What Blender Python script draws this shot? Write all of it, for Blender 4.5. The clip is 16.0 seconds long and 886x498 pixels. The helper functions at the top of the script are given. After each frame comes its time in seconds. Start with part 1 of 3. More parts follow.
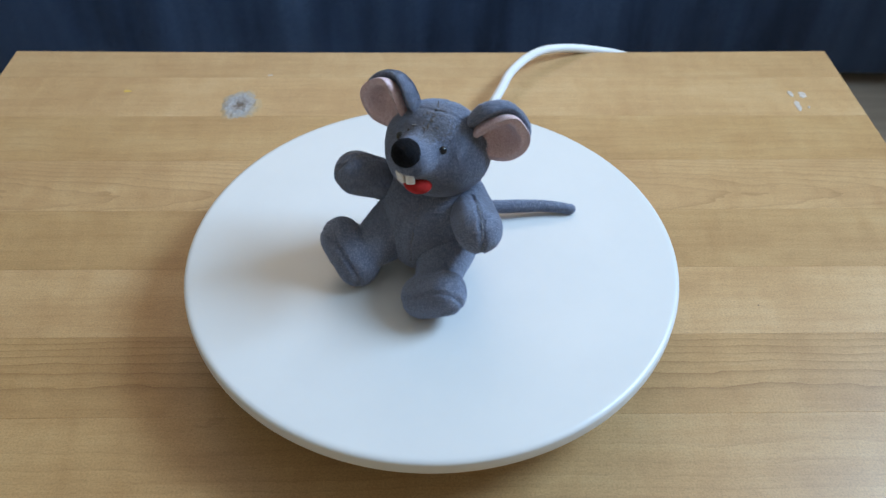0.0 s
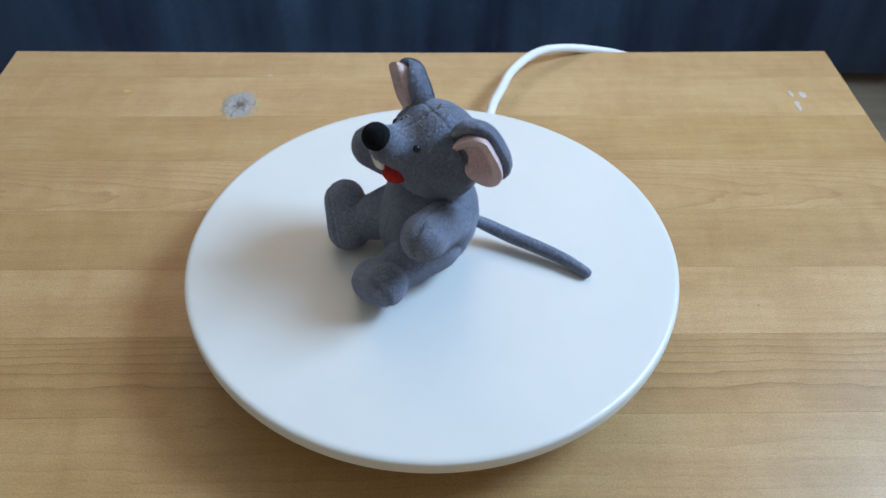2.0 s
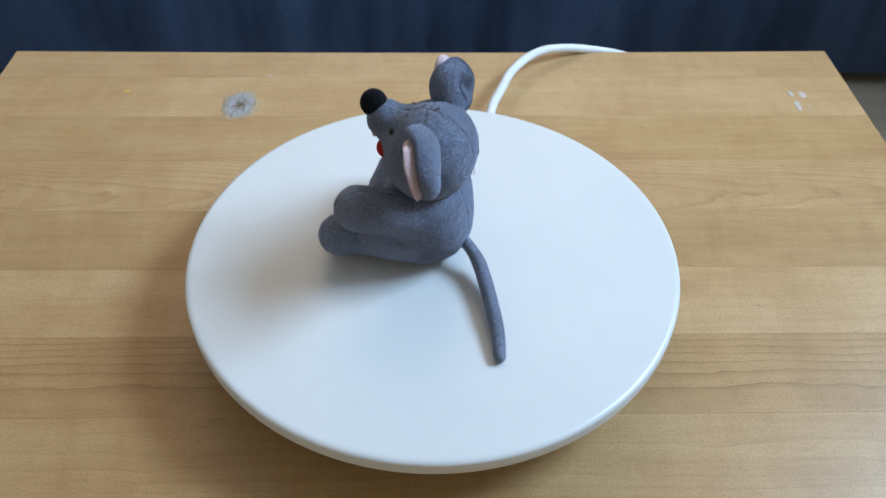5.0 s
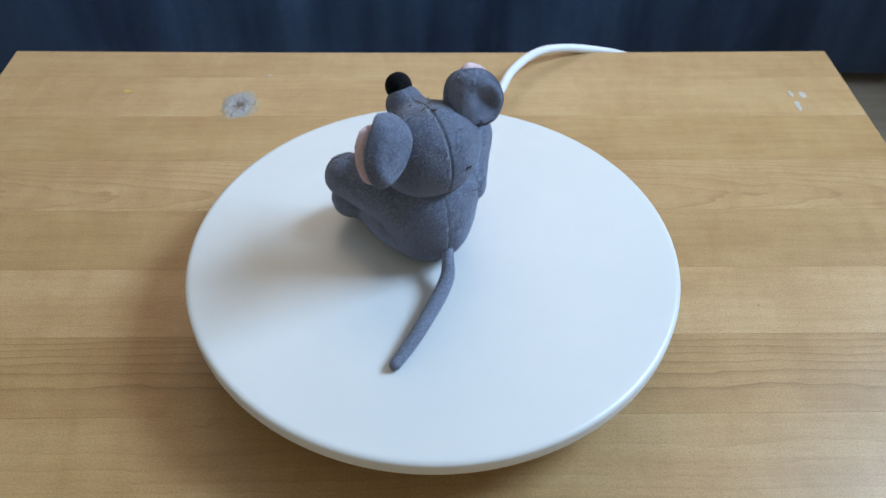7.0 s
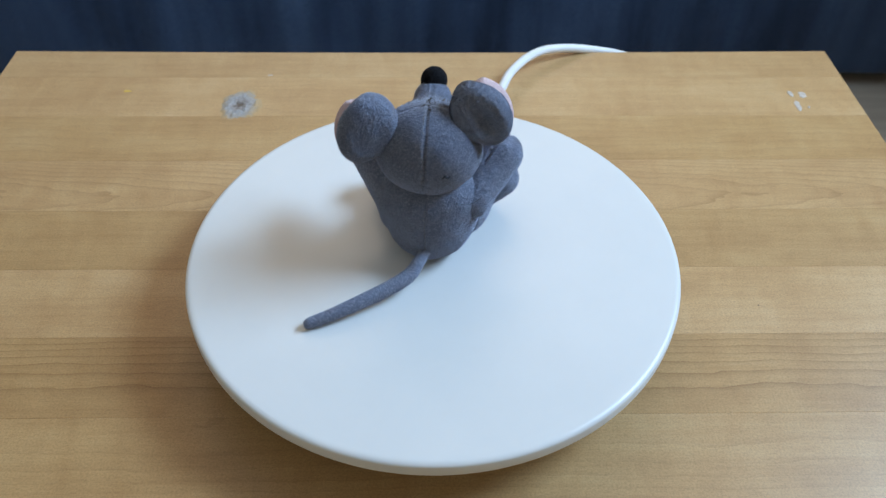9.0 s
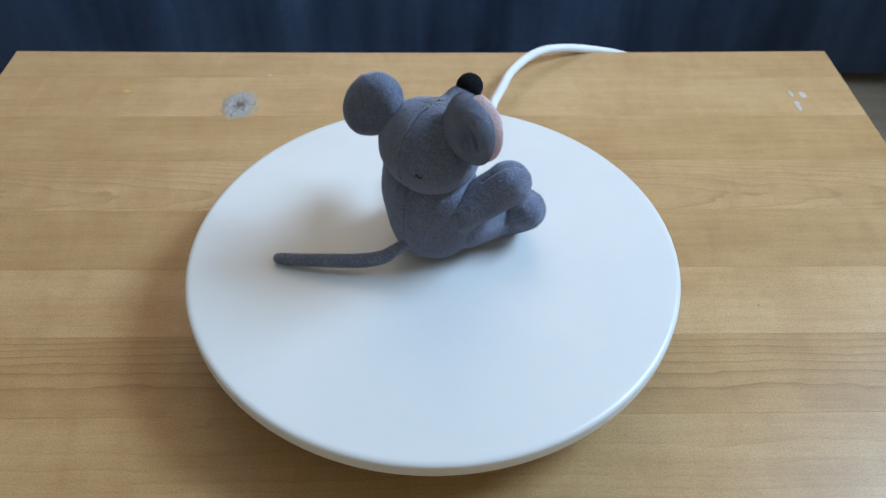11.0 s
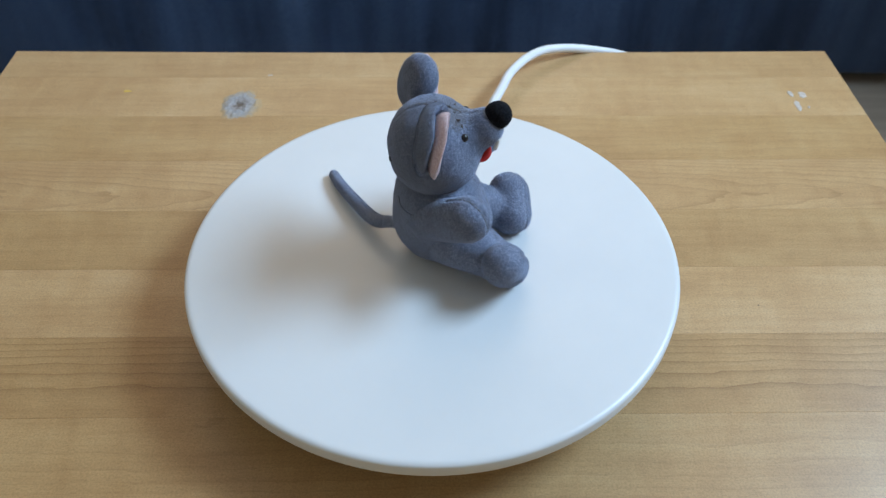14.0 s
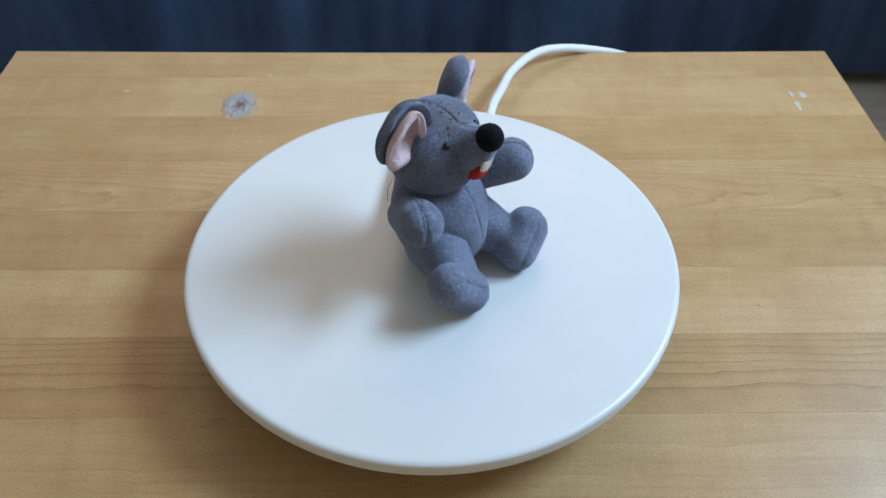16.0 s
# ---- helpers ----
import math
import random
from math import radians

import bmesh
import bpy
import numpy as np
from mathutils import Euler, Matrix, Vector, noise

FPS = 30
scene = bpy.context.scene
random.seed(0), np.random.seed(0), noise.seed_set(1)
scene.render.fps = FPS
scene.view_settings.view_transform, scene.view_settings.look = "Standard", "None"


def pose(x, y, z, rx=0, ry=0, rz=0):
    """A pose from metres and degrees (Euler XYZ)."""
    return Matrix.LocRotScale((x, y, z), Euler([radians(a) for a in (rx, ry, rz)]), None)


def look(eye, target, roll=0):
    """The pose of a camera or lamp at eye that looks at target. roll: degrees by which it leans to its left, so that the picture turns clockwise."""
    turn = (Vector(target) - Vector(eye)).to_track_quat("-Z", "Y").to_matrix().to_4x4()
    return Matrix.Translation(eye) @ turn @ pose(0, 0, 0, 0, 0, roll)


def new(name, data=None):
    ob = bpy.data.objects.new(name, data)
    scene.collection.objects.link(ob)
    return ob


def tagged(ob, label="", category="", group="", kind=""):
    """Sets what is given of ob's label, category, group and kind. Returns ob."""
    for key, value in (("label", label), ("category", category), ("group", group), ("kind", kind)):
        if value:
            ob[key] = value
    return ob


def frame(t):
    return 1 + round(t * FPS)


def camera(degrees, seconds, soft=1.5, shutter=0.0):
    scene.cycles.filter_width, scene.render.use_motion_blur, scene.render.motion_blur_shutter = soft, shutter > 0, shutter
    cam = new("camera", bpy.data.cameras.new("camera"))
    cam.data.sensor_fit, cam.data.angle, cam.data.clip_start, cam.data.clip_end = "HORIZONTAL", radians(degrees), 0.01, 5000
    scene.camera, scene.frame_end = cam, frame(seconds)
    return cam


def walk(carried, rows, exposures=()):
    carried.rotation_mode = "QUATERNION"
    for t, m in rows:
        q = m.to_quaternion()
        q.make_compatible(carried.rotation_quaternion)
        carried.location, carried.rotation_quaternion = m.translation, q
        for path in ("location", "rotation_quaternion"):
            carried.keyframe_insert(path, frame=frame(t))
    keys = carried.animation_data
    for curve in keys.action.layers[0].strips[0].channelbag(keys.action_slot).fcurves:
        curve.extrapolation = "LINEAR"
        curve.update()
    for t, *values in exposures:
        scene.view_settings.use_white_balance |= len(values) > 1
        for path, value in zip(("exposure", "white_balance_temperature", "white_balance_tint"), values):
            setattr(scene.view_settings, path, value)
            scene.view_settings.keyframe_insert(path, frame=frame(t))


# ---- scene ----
# the turntable turns clockwise seen from above, at a steady rate
RATE = -17.46
START = -23.8
TOP = 0.485            # top of the turning platter; the table top is at 0.45
SECONDS = 16.0

cam = camera(58.3, SECONDS, soft=1.35)
cam.data.dof.use_dof, cam.data.dof.focus_distance, cam.data.dof.aperture_fstop = True, 0.33, 17.0
EYE = Vector((-0.00179, -0.25530, TOP + 0.25379))
AIM = EYE + Vector((0.01726, 0.70744, -0.70656))
VIEW = look(EYE, AIM, 0.734)
walk(cam, [(0, VIEW), (SECONDS, VIEW)], exposures=[(0, 0.01, 6500, 10), (3.0, 0.03, 6500, 10), (7.0, 0.01, 6500, 10), (9.0, -0.02, 6500, 10), (12.5, -0.04, 6500, 10), (SECONDS, -0.02, 6500, 10)])

# ---- light: sky light through an east window, warm fill through an added north one ----
world = bpy.data.worlds.new("sky")
scene.world = world
world.use_nodes = True
wn = world.node_tree
sky = wn.nodes.new("ShaderNodeTexSky")
sky.sky_type, sky.sun_disc = "NISHITA", False
sky.sun_elevation, sky.sun_rotation = radians(40), radians(200)
wn.links.new(sky.outputs[0], wn.nodes["Background"].inputs[0])
wn.nodes["Background"].inputs[1].default_value = 0.1

WIN_X, WIN_Y, WIN_Z, WIN_W, WIN_H = 0.88, 0.15, 1.37, 0.64, 0.64       # window in the east wall
BACK_X, BACK_Y, BACK_Z, BACK_W, BACK_H = -0.02, 1.75, 2.08, 1.64, 1.14   # unseen window over the sofa, in the north wall, added for warm fill


def window_light(name, at, to, w, h, watts, colour):
    lamp = bpy.data.lights.new(name, "AREA")
    lamp.shape, lamp.size, lamp.size_y, lamp.energy, lamp.color = "RECTANGLE", w - 0.1, h - 0.1, watts, colour
    new(name, lamp).matrix_world = look(at, to)


window_light("window_daylight", (WIN_X - 0.02, WIN_Y, WIN_Z), (0, WIN_Y, WIN_Z), WIN_W, WIN_H, 29.2, (0.485, 0.725, 1.0))
# warm fill lamp in the added north opening, there to lighten the shadows
window_light("back_window_fill", (BACK_X, BACK_Y - 0.02, BACK_Z), (BACK_X, 0, BACK_Z), BACK_W, BACK_H, 10.6, (1.0, 0.80, 0.585))


# ---- materials ----
class Nodes:
    """A small writer for node materials."""

    def __init__(self, name):
        self.m = bpy.data.materials.new(name)
        self.m.use_nodes = True
        self.t = self.m.node_tree
        self.bsdf = self.t.nodes["Principled BSDF"]

    def add(self, kind, inputs=(), **props):
        n = self.t.nodes.new("ShaderNode" + kind)
        for k, v in props.items():
            setattr(n, k, v)
        for k, v in dict(inputs).items():
            self.put(n.inputs[k], v)
        return n

    def put(self, socket, v):
        if isinstance(v, bpy.types.NodeSocket):
            self.t.links.new(v, socket)
        else:
            socket.default_value = v

    def set(self, **kw):
        for k, v in kw.items():
            self.put(self.bsdf.inputs[k.replace("_", " ")], v)

    def coords(self, scale=(1, 1, 1), offset=None):
        c = self.add("TexCoord").outputs["Object"]
        m = self.add("Mapping", {"Vector": c, "Scale": scale})
        if offset is not None:
            self.put(m.inputs["Location"], offset)
        return m.outputs[0]

    def noise(self, vector, scale, detail=4.0, rough=0.55, distortion=0.0):
        n = self.add("TexNoise", {"Vector": vector, "Scale": scale, "Detail": detail, "Roughness": rough, "Distortion": distortion})
        return n.outputs["Fac"]

    def ramp(self, fac, stops):
        n = self.add("ValToRGB", {"Fac": fac})
        e = n.color_ramp.elements
        while len(e) < len(stops):
            e.new(0.5)
        for el, (pos, col) in zip(e, stops):
            el.position, el.color = pos, (*col, 1)
        return n.outputs[0]

    def math(self, op, a, b=0.0):
        n = self.add("Math", operation=op)
        self.put(n.inputs[0], a)
        self.put(n.inputs[1], b)
        return n.outputs[0]

    def mix(self, fac, a, b, mode="MIX"):
        n = self.add("MixRGB", {"Fac": fac, "Color1": a, "Color2": b}, blend_type=mode)
        return n.outputs[0]

    def bump(self, height, strength, distance):
        n = self.add("Bump", {"Height": height, "Strength": strength, "Distance": distance})
        self.put(self.bsdf.inputs["Normal"], n.outputs[0])


def plush_material(name, dark, light, tip, soiled=None, sheen=0.9):
    """Short pile: colour that shifts with the nap, a velvet edge, fine relief."""
    n = Nodes(name)
    c = n.coords()
    pile = n.noise(c, 1700, 2, 0.6)
    nap = n.noise(c, 800, 3, 0.65, 0.2)
    patchy = n.noise(c, 70, 3, 0.5)
    f = n.math("ADD", n.math("MULTIPLY", pile, 0.50), n.math("ADD", n.math("MULTIPLY", nap, 0.36), n.math("MULTIPLY", patchy, 0.14)))
    col = n.ramp(f, [(0.36, dark), (0.50, light), (0.63, tip)])
    if soiled:
        far = n.add("VectorMath", {0: c, 1: soiled}, operation="DISTANCE").outputs["Value"]
        worn = n.math("MULTIPLY", n.math("LESS_THAN", n.math("ADD", far, n.math("MULTIPLY", nap, 0.016)), 0.0175), n.math("MULTIPLY", patchy, 0.8))
        col = n.mix(worn, col, (0.20, 0.165, 0.135, 1))
    n.set(Base_Color=col, Roughness=0.9, Specular_IOR_Level=0.1, Sheen_Weight=sheen, Sheen_Roughness=0.5, Sheen_Tint=(*[min(1.0, 1.9 * v) for v in tip], 1))
    n.bump(n.math("ADD", n.math("MULTIPLY", pile, 0.6), n.math("MULTIPLY", nap, 1.2)), 0.6, 0.0007)
    return n.m


def plain_material(name, a, b, rough, grain=200.0, relief=0.0, depth=0.0003, **more):
    n = Nodes(name)
    c = n.coords()
    f = n.noise(c, grain, 5, 0.6)
    n.set(Base_Color=n.ramp(f, [(0.3, a), (0.7, b)]), Roughness=rough, **more)
    if relief:
        n.bump(f, relief, depth)
    return n.m


def wood_material(name="birch_boards", arch=0.0, mid=0.0, lines=0.0, crowd=0.0, waver=2.6):
    """Pale birch boards with the grain along x; the tone of each board is the object's own colour.
    arch: bend of the flat-sawn rings about the line y = mid; lines: rings to the metre across the board;
    crowd: how they crowd towards its far edge; waver: how far they stray."""
    n = Nodes(name)
    info = n.add("ObjectInfo")
    shift = n.add("CombineXYZ", {"X": n.math("MULTIPLY", info.outputs["Random"], 7.0), "Y": n.math("MULTIPLY", info.outputs["Random"], 3.0)}).outputs[0]
    warp = n.noise(n.coords((4, 14, 1), shift), 1.0, 3, 0.5)
    fibre = n.noise(n.coords((22, 520, 1), shift), 1.0, 6, 0.7)
    streak = n.noise(n.coords((5, 90, 1), shift), 1.0, 4, 0.6, 0.8)
    pores = n.noise(n.coords((330, 2100, 1), shift), 1.0, 2, 0.5)
    flame = n.noise(n.coords((75, 26, 1), shift), 1.0, 3, 0.6, 0.5)
    cloud = n.noise(n.coords((9, 22, 1), shift), 1.0, 4, 0.6)
    at = n.add("SeparateXYZ", {"Vector": n.coords()}).outputs
    off = n.math("SUBTRACT", at[1], mid)
    sway = n.math("ADD", n.math("MULTIPLY", n.noise(n.coords((11, 30, 1), shift), 1.0, 3, 0.55), 1.1), n.math("MULTIPLY", n.noise(n.coords((60, 160, 1), shift), 1.0, 2, 0.5), 0.25))
    height = n.math("ADD", n.math("MULTIPLY", n.math("MULTIPLY", off, off), arch * 7000.0 + crowd), n.math("ADD", n.math("MULTIPLY", off, lines), n.math("MULTIPLY", at[0], arch * 20.0)))
    rings = n.math("FRACT", n.math("ADD", height, n.math("MULTIPLY", sway, waver)))
    broken = n.noise(n.coords((26, 90, 1), shift), 1.0, 4, 0.65)
    figure = n.math("MULTIPLY", n.math("MULTIPLY", n.math("ADD", n.math("POWER", rings, 7.0), n.math("MULTIPLY", rings, 0.22)), info.outputs["Alpha"]), n.math("MULTIPLY", broken, 1.9))
    tone = n.math("ADD", n.math("MULTIPLY", fibre, 0.22), n.math("ADD", n.math("MULTIPLY", streak, 0.17), n.math("ADD", n.math("MULTIPLY", cloud, 0.41), n.math("MULTIPLY", flame, 0.20))))
    col = n.ramp(tone, [(0.34, (0.386, 0.214, 0.088)), (0.52, (0.506, 0.312, 0.145)), (0.70, (0.590, 0.400, 0.215))])
    spots = n.add("TexVoronoi", {"Vector": n.coords((8, 19, 1), shift), "Scale": 1.0}).outputs["Distance"]
    col = n.mix(n.math("MULTIPLY", n.add("MapRange", {"Value": n.math("ADD", spots, n.math("MULTIPLY", flame, 0.16)), "From Min": 0.09, "From Max": 0.20, "To Min": 1.0, "To Max": 0.0}).outputs[0], n.math("MULTIPLY", streak, 0.42)), col, (0.30, 0.155, 0.06, 1))
    col = n.mix(figure, col, (0.27, 0.14, 0.052, 1))
    col = n.mix(n.math("MULTIPLY", n.math("GREATER_THAN", pores, 0.62), 0.20), col, (0.26, 0.15, 0.07, 1))
    speck = n.noise(n.coords(), 1100, 2, 0.6)
    col = n.mix(0.42, col, n.ramp(speck, [(0.3, (0.62, 0.60, 0.56)), (0.5, (1, 1, 1)), (0.7, (1.3, 1.3, 1.3))]), "MULTIPLY")
    col = n.mix(1.0, col, info.outputs["Color"], "MULTIPLY")
    n.set(Base_Color=col, Roughness=n.math("ADD", 0.30, n.math("MULTIPLY", warp, 0.16)), Specular_IOR_Level=0.6)
    n.bump(n.math("ADD", fibre, pores), 0.10, 0.0002)
    return n.m


def fabric_material():
    """Dark navy upholstery with a coarse weave and faint upright stripes."""
    n = Nodes("navy_upholstery")
    c = n.coords()
    weave = n.noise(n.coords((900, 900, 350)), 1.0, 3, 0.6)
    stripe = n.noise(n.coords((17, 3, 2.5)), 1.0, 3, 0.5)
    blot = n.noise(c, 7, 3, 0.5)
    f = n.math("ADD", n.math("MULTIPLY", weave, 0.35), n.math("ADD", n.math("MULTIPLY", stripe, 0.45), n.math("MULTIPLY", blot, 0.2)))
    n.set(Base_Color=n.ramp(f, [(0.38, (0.010, 0.021, 0.050)), (0.52, (0.029, 0.053, 0.112)), (0.66, (0.062, 0.104, 0.200))]), Roughness=0.95, Specular_IOR_Level=0.1, Sheen_Weight=0.2)
    n.bump(n.math("ADD", weave, stripe), 0.5, 0.003)
    return n.m


def floor_material():
    n = Nodes("grey_oak_laminate")
    f = n.noise(n.coords((3, 60, 1)), 1.0, 5, 0.6)
    g = n.noise(n.coords((1.2, 6, 1)), 1.0, 3, 0.5)
    n.set(Base_Color=n.ramp(n.math("ADD", n.math("MULTIPLY", f, 0.6), n.math("MULTIPLY", g, 0.4)), [(0.35, (0.42, 0.36, 0.30)), (0.65, (0.62, 0.56, 0.48))]), Roughness=0.5)
    n.bump(f, 0.1, 0.001)
    return n.m


def chip_material():
    """Bare torn fibre: a pale ragged ring round a brown pit."""
    n = Nodes("torn_paper_core")
    c = n.coords()
    f = n.noise(c, 330, 5, 0.7, 0.8)
    far = n.add("VectorMath", {0: n.coords((1.0, 0.71, 1.0))}, operation="LENGTH").outputs["Value"]
    ring = n.math("ADD", n.math("MULTIPLY", far, 74.0), n.math("MULTIPLY", n.math("SUBTRACT", f, 0.5), 0.9))
    col = n.ramp(ring, [(0.10, (0.17, 0.125, 0.095)), (0.27, (0.36, 0.32, 0.30)), (0.50, (0.42, 0.40, 0.40)), (0.72, (0.44, 0.36, 0.28)), (0.86, (0.53, 0.36, 0.19))])
    n.set(Base_Color=col, Roughness=0.95)
    n.bump(f, 0.9, 0.0012)
    return n.m


GREY = plush_material("grey_plush", (0.138, 0.155, 0.212), (0.218, 0.243, 0.330), (0.375, 0.408, 0.525), (0.001, -0.006, 0.074))
PINK = plush_material("pink_plush", (0.66, 0.45, 0.47), (0.79, 0.58, 0.60), (0.87, 0.70, 0.72), sheen=0.35)
BLACK = plush_material("black_pile", (0.004, 0.004, 0.005), (0.009, 0.009, 0.011), (0.02, 0.02, 0.024))
RED = plain_material("red_felt", (0.34, 0.008, 0.008), (0.48, 0.018, 0.014), 0.9, 700, 0.4)
FELT = plain_material("cream_felt", (0.72, 0.66, 0.60), (0.82, 0.78, 0.74), 0.9, 700, 0.4)
BEAD = plain_material("black_bead", (0.006, 0.006, 0.007), (0.012, 0.012, 0.013), 0.3, 300)
THREAD = plain_material("grey_thread", (0.05, 0.055, 0.07), (0.09, 0.1, 0.13), 0.9, 900)
LINT = plain_material("pale_grey_lint", (0.20, 0.205, 0.24), (0.34, 0.35, 0.39), 0.95, 900)
WORN = plain_material("worn_brown_pile", (0.085, 0.075, 0.080), (0.20, 0.17, 0.16), 0.95, 700)
WHITE = plain_material("white_lacquer", (0.68, 0.685, 0.69), (0.72, 0.72, 0.72), 0.33, 18, 0.02, 0.0004)
CABLE = plain_material("white_rubber", (0.76, 0.76, 0.78), (0.82, 0.82, 0.83), 0.4, 60)
WALL = plain_material("warm_white_paint", (0.84, 0.76, 0.64), (0.88, 0.80, 0.68), 0.9, 30, 0.05, 0.001)
CEIL = plain_material("white_ceiling_paint", (0.86, 0.82, 0.76), (0.89, 0.85, 0.79), 0.9, 30)
DARK = plain_material("black_plastic", (0.012, 0.012, 0.013), (0.02, 0.02, 0.022), 0.6, 80)
PAINT = plain_material("white_window_paint", (0.74, 0.74, 0.73), (0.8, 0.8, 0.79), 0.4, 40)
ARCHED = wood_material("birch_flat_sawn", 1.0, 0.079, 40.0)
RINGED = wood_material("birch_wide_ringed", 0.0, -0.045, 150.0, 3300.0, 1.5)
WOOD, NAVY, FLOOR, CHIP = wood_material(lines=150.0), fabric_material(), floor_material(), chip_material()
SMEAR = plain_material("dried_white_glue", (0.47, 0.38, 0.30), (0.60, 0.54, 0.50), 0.5, 400, 0.5)
YELLOW = plain_material("dried_yellow_paint", (0.62, 0.40, 0.06), (0.72, 0.50, 0.10), 0.5, 400)


# ---- mesh helpers ----
def mesh_of(name, verts, faces, material, smooth=True, normals=None):
    me = bpy.data.meshes.new(name)
    me.from_pydata([tuple(v) for v in verts], [], [tuple(f) for f in faces])
    me.update()
    if smooth:
        me.polygons.foreach_set("use_smooth", [True] * len(me.polygons))
    if normals is not None:
        me.normals_split_custom_set_from_vertices([tuple(v) for v in normals])
    me.materials.append(material)
    return me


def part(name, bm, material, parent, label="", smooth=True):
    """Links a bmesh, or (verts, faces), as one mesh object under a thing or a part."""
    if isinstance(bm, tuple):
        me = mesh_of(name, bm[0], bm[1], material, smooth, bm[2] if len(bm) > 2 else None)
    else:
        me = bpy.data.meshes.new(name)
        bm.to_mesh(me)
        bm.free()
        me.polygons.foreach_set("use_smooth", [smooth] * len(me.polygons))
        me.materials.append(material)
    ob = new(name, me)
    ob.parent = parent
    return tagged(ob, label)


def thing(name, label, category, m, kind="", group=""):
    ob = new(name)
    ob.matrix_world = m
    return tagged(ob, label, category, group, kind)


def box(bm, lo, hi, bevel=0.0, segments=2):
    """Adds a box from corner lo to corner hi, with rounded edges."""
    lo, hi = Vector(lo), Vector(hi)
    v = bmesh.ops.create_cube(bm, size=1.0, matrix=Matrix.Translation((lo + hi) / 2) @ Matrix.Diagonal((*(hi - lo), 1)))["verts"]
    if bevel:
        edges = {e for a in v for e in a.link_edges}
        bmesh.ops.bevel(bm, geom=list(edges), offset=bevel, segments=segments, profile=0.5, affect="EDGES")
    return bm


def boxed(lo, hi, bevel=0.0, segments=2):
    return box(bmesh.new(), lo, hi, bevel, segments)


def lathe(profile, steps=96):
    """A closed turned solid about z, from (radius, height) rows; rows of radius 0 end it."""
    verts, faces, rings = [], [], []
    for r, z in profile:
        if r == 0:
            rings.append([len(verts)])
            verts.append((0, 0, z))
        else:
            rings.append(list(range(len(verts), len(verts) + steps)))
            verts += [(r * math.cos(2 * math.pi * i / steps), r * math.sin(2 * math.pi * i / steps), z) for i in range(steps)]
    for a, b in zip(rings, rings[1:]):
        for i in range(steps):
            j = (i + 1) % steps
            if len(a) == 1:
                faces.append((a[0], b[j], b[i]))
            elif len(b) == 1:
                faces.append((a[i], a[j], b[0]))
            else:
                faces.append((a[i], a[j], b[j], b[i]))
    return verts, faces


def smooth_path(points, per=10):
    """Catmull-Rom points through rows of any length."""
    q = np.array(points, float)
    q = np.vstack([2 * q[0] - q[1], q, 2 * q[-1] - q[-2]])
    out = []
    for a, b, c, d in zip(q, q[1:], q[2:], q[3:]):
        for s in np.linspace(0, 1, per, endpoint=False):
            out.append(0.5 * (2 * b + (c - a) * s + (2 * a - 5 * b + 4 * c - d) * s * s + (3 * b - a - 3 * c + d) * s ** 3))
    return np.array(out + [q[-2]])


def tube(rows, steps=16, per=10):
    """A round rod through rows of (x, y, z, radius), with rounded ends."""
    q = smooth_path(rows, per)
    p, r = q[:, :3], q[:, 3]
    t = np.gradient(p, axis=0)
    t /= np.linalg.norm(t, axis=1)[:, None]
    rings = []
    for k in (0.25, 0.6, 0.88):
        rings.append((p[0] - t[0] * r[0] * math.sqrt(1 - k * k), t[0], r[0] * k))
    rings += list(zip(p, t, r))
    for k in (0.88, 0.6, 0.25):
        rings.append((p[-1] + t[-1] * r[-1] * math.sqrt(1 - k * k), t[-1], r[-1] * k))
    side = np.cross(t[0], (0, 0, 1))
    if np.linalg.norm(side) < 0.1:
        side = np.array((1.0, 0, 0))
    verts, faces = [], []
    for c, d, rad in rings:
        side = side - d * (side @ d)
        side /= np.linalg.norm(side)
        up = np.cross(d, side)
        for i in range(steps):
            a = 2 * math.pi * i / steps
            verts.append(c + rad * (math.cos(a) * side + math.sin(a) * up))
    n = len(rings)
    for k in range(n - 1):
        for i in range(steps):
            j = (i + 1) % steps
            faces.append((k * steps + i, k * steps + j, (k + 1) * steps + j, (k + 1) * steps + i))
    faces.append(tuple(range(steps))[::-1])
    faces.append(tuple((n - 1) * steps + i for i in range(steps)))
    return np.array(verts), faces


# soft stuffed forms: distance fields, met by rays from an inner point
def ball(p, c, r):
    r = np.broadcast_to(np.array(r, float), (3,))
    q = (p - np.array(c)) / r
    k = np.linalg.norm(q, axis=1)
    return (k - 1) * r.min()


def rod(p, a, b, ra, rb):
    """A rod with round ends that tapers from radius ra to rb."""
    a, b = np.array(a, float), np.array(b, float)
    h = np.clip((p - a) @ (b - a) / ((b - a) @ (b - a)), 0, 1)
    return np.linalg.norm(p - a - h[:, None] * (b - a), axis=1) - (ra + (rb - ra) * h)


def blend(a, b, k):
    h = np.clip(0.5 + 0.5 * (b - a) / k, 0, 1)
    return b * (1 - h) + a * h - k * h * (1 - h)


def lumps(p, scale, seed):
    o = Vector((seed * 3.1, seed * 1.7, seed * 2.3))
    return np.array([noise.noise(Vector(v) * scale + o) for v in p])


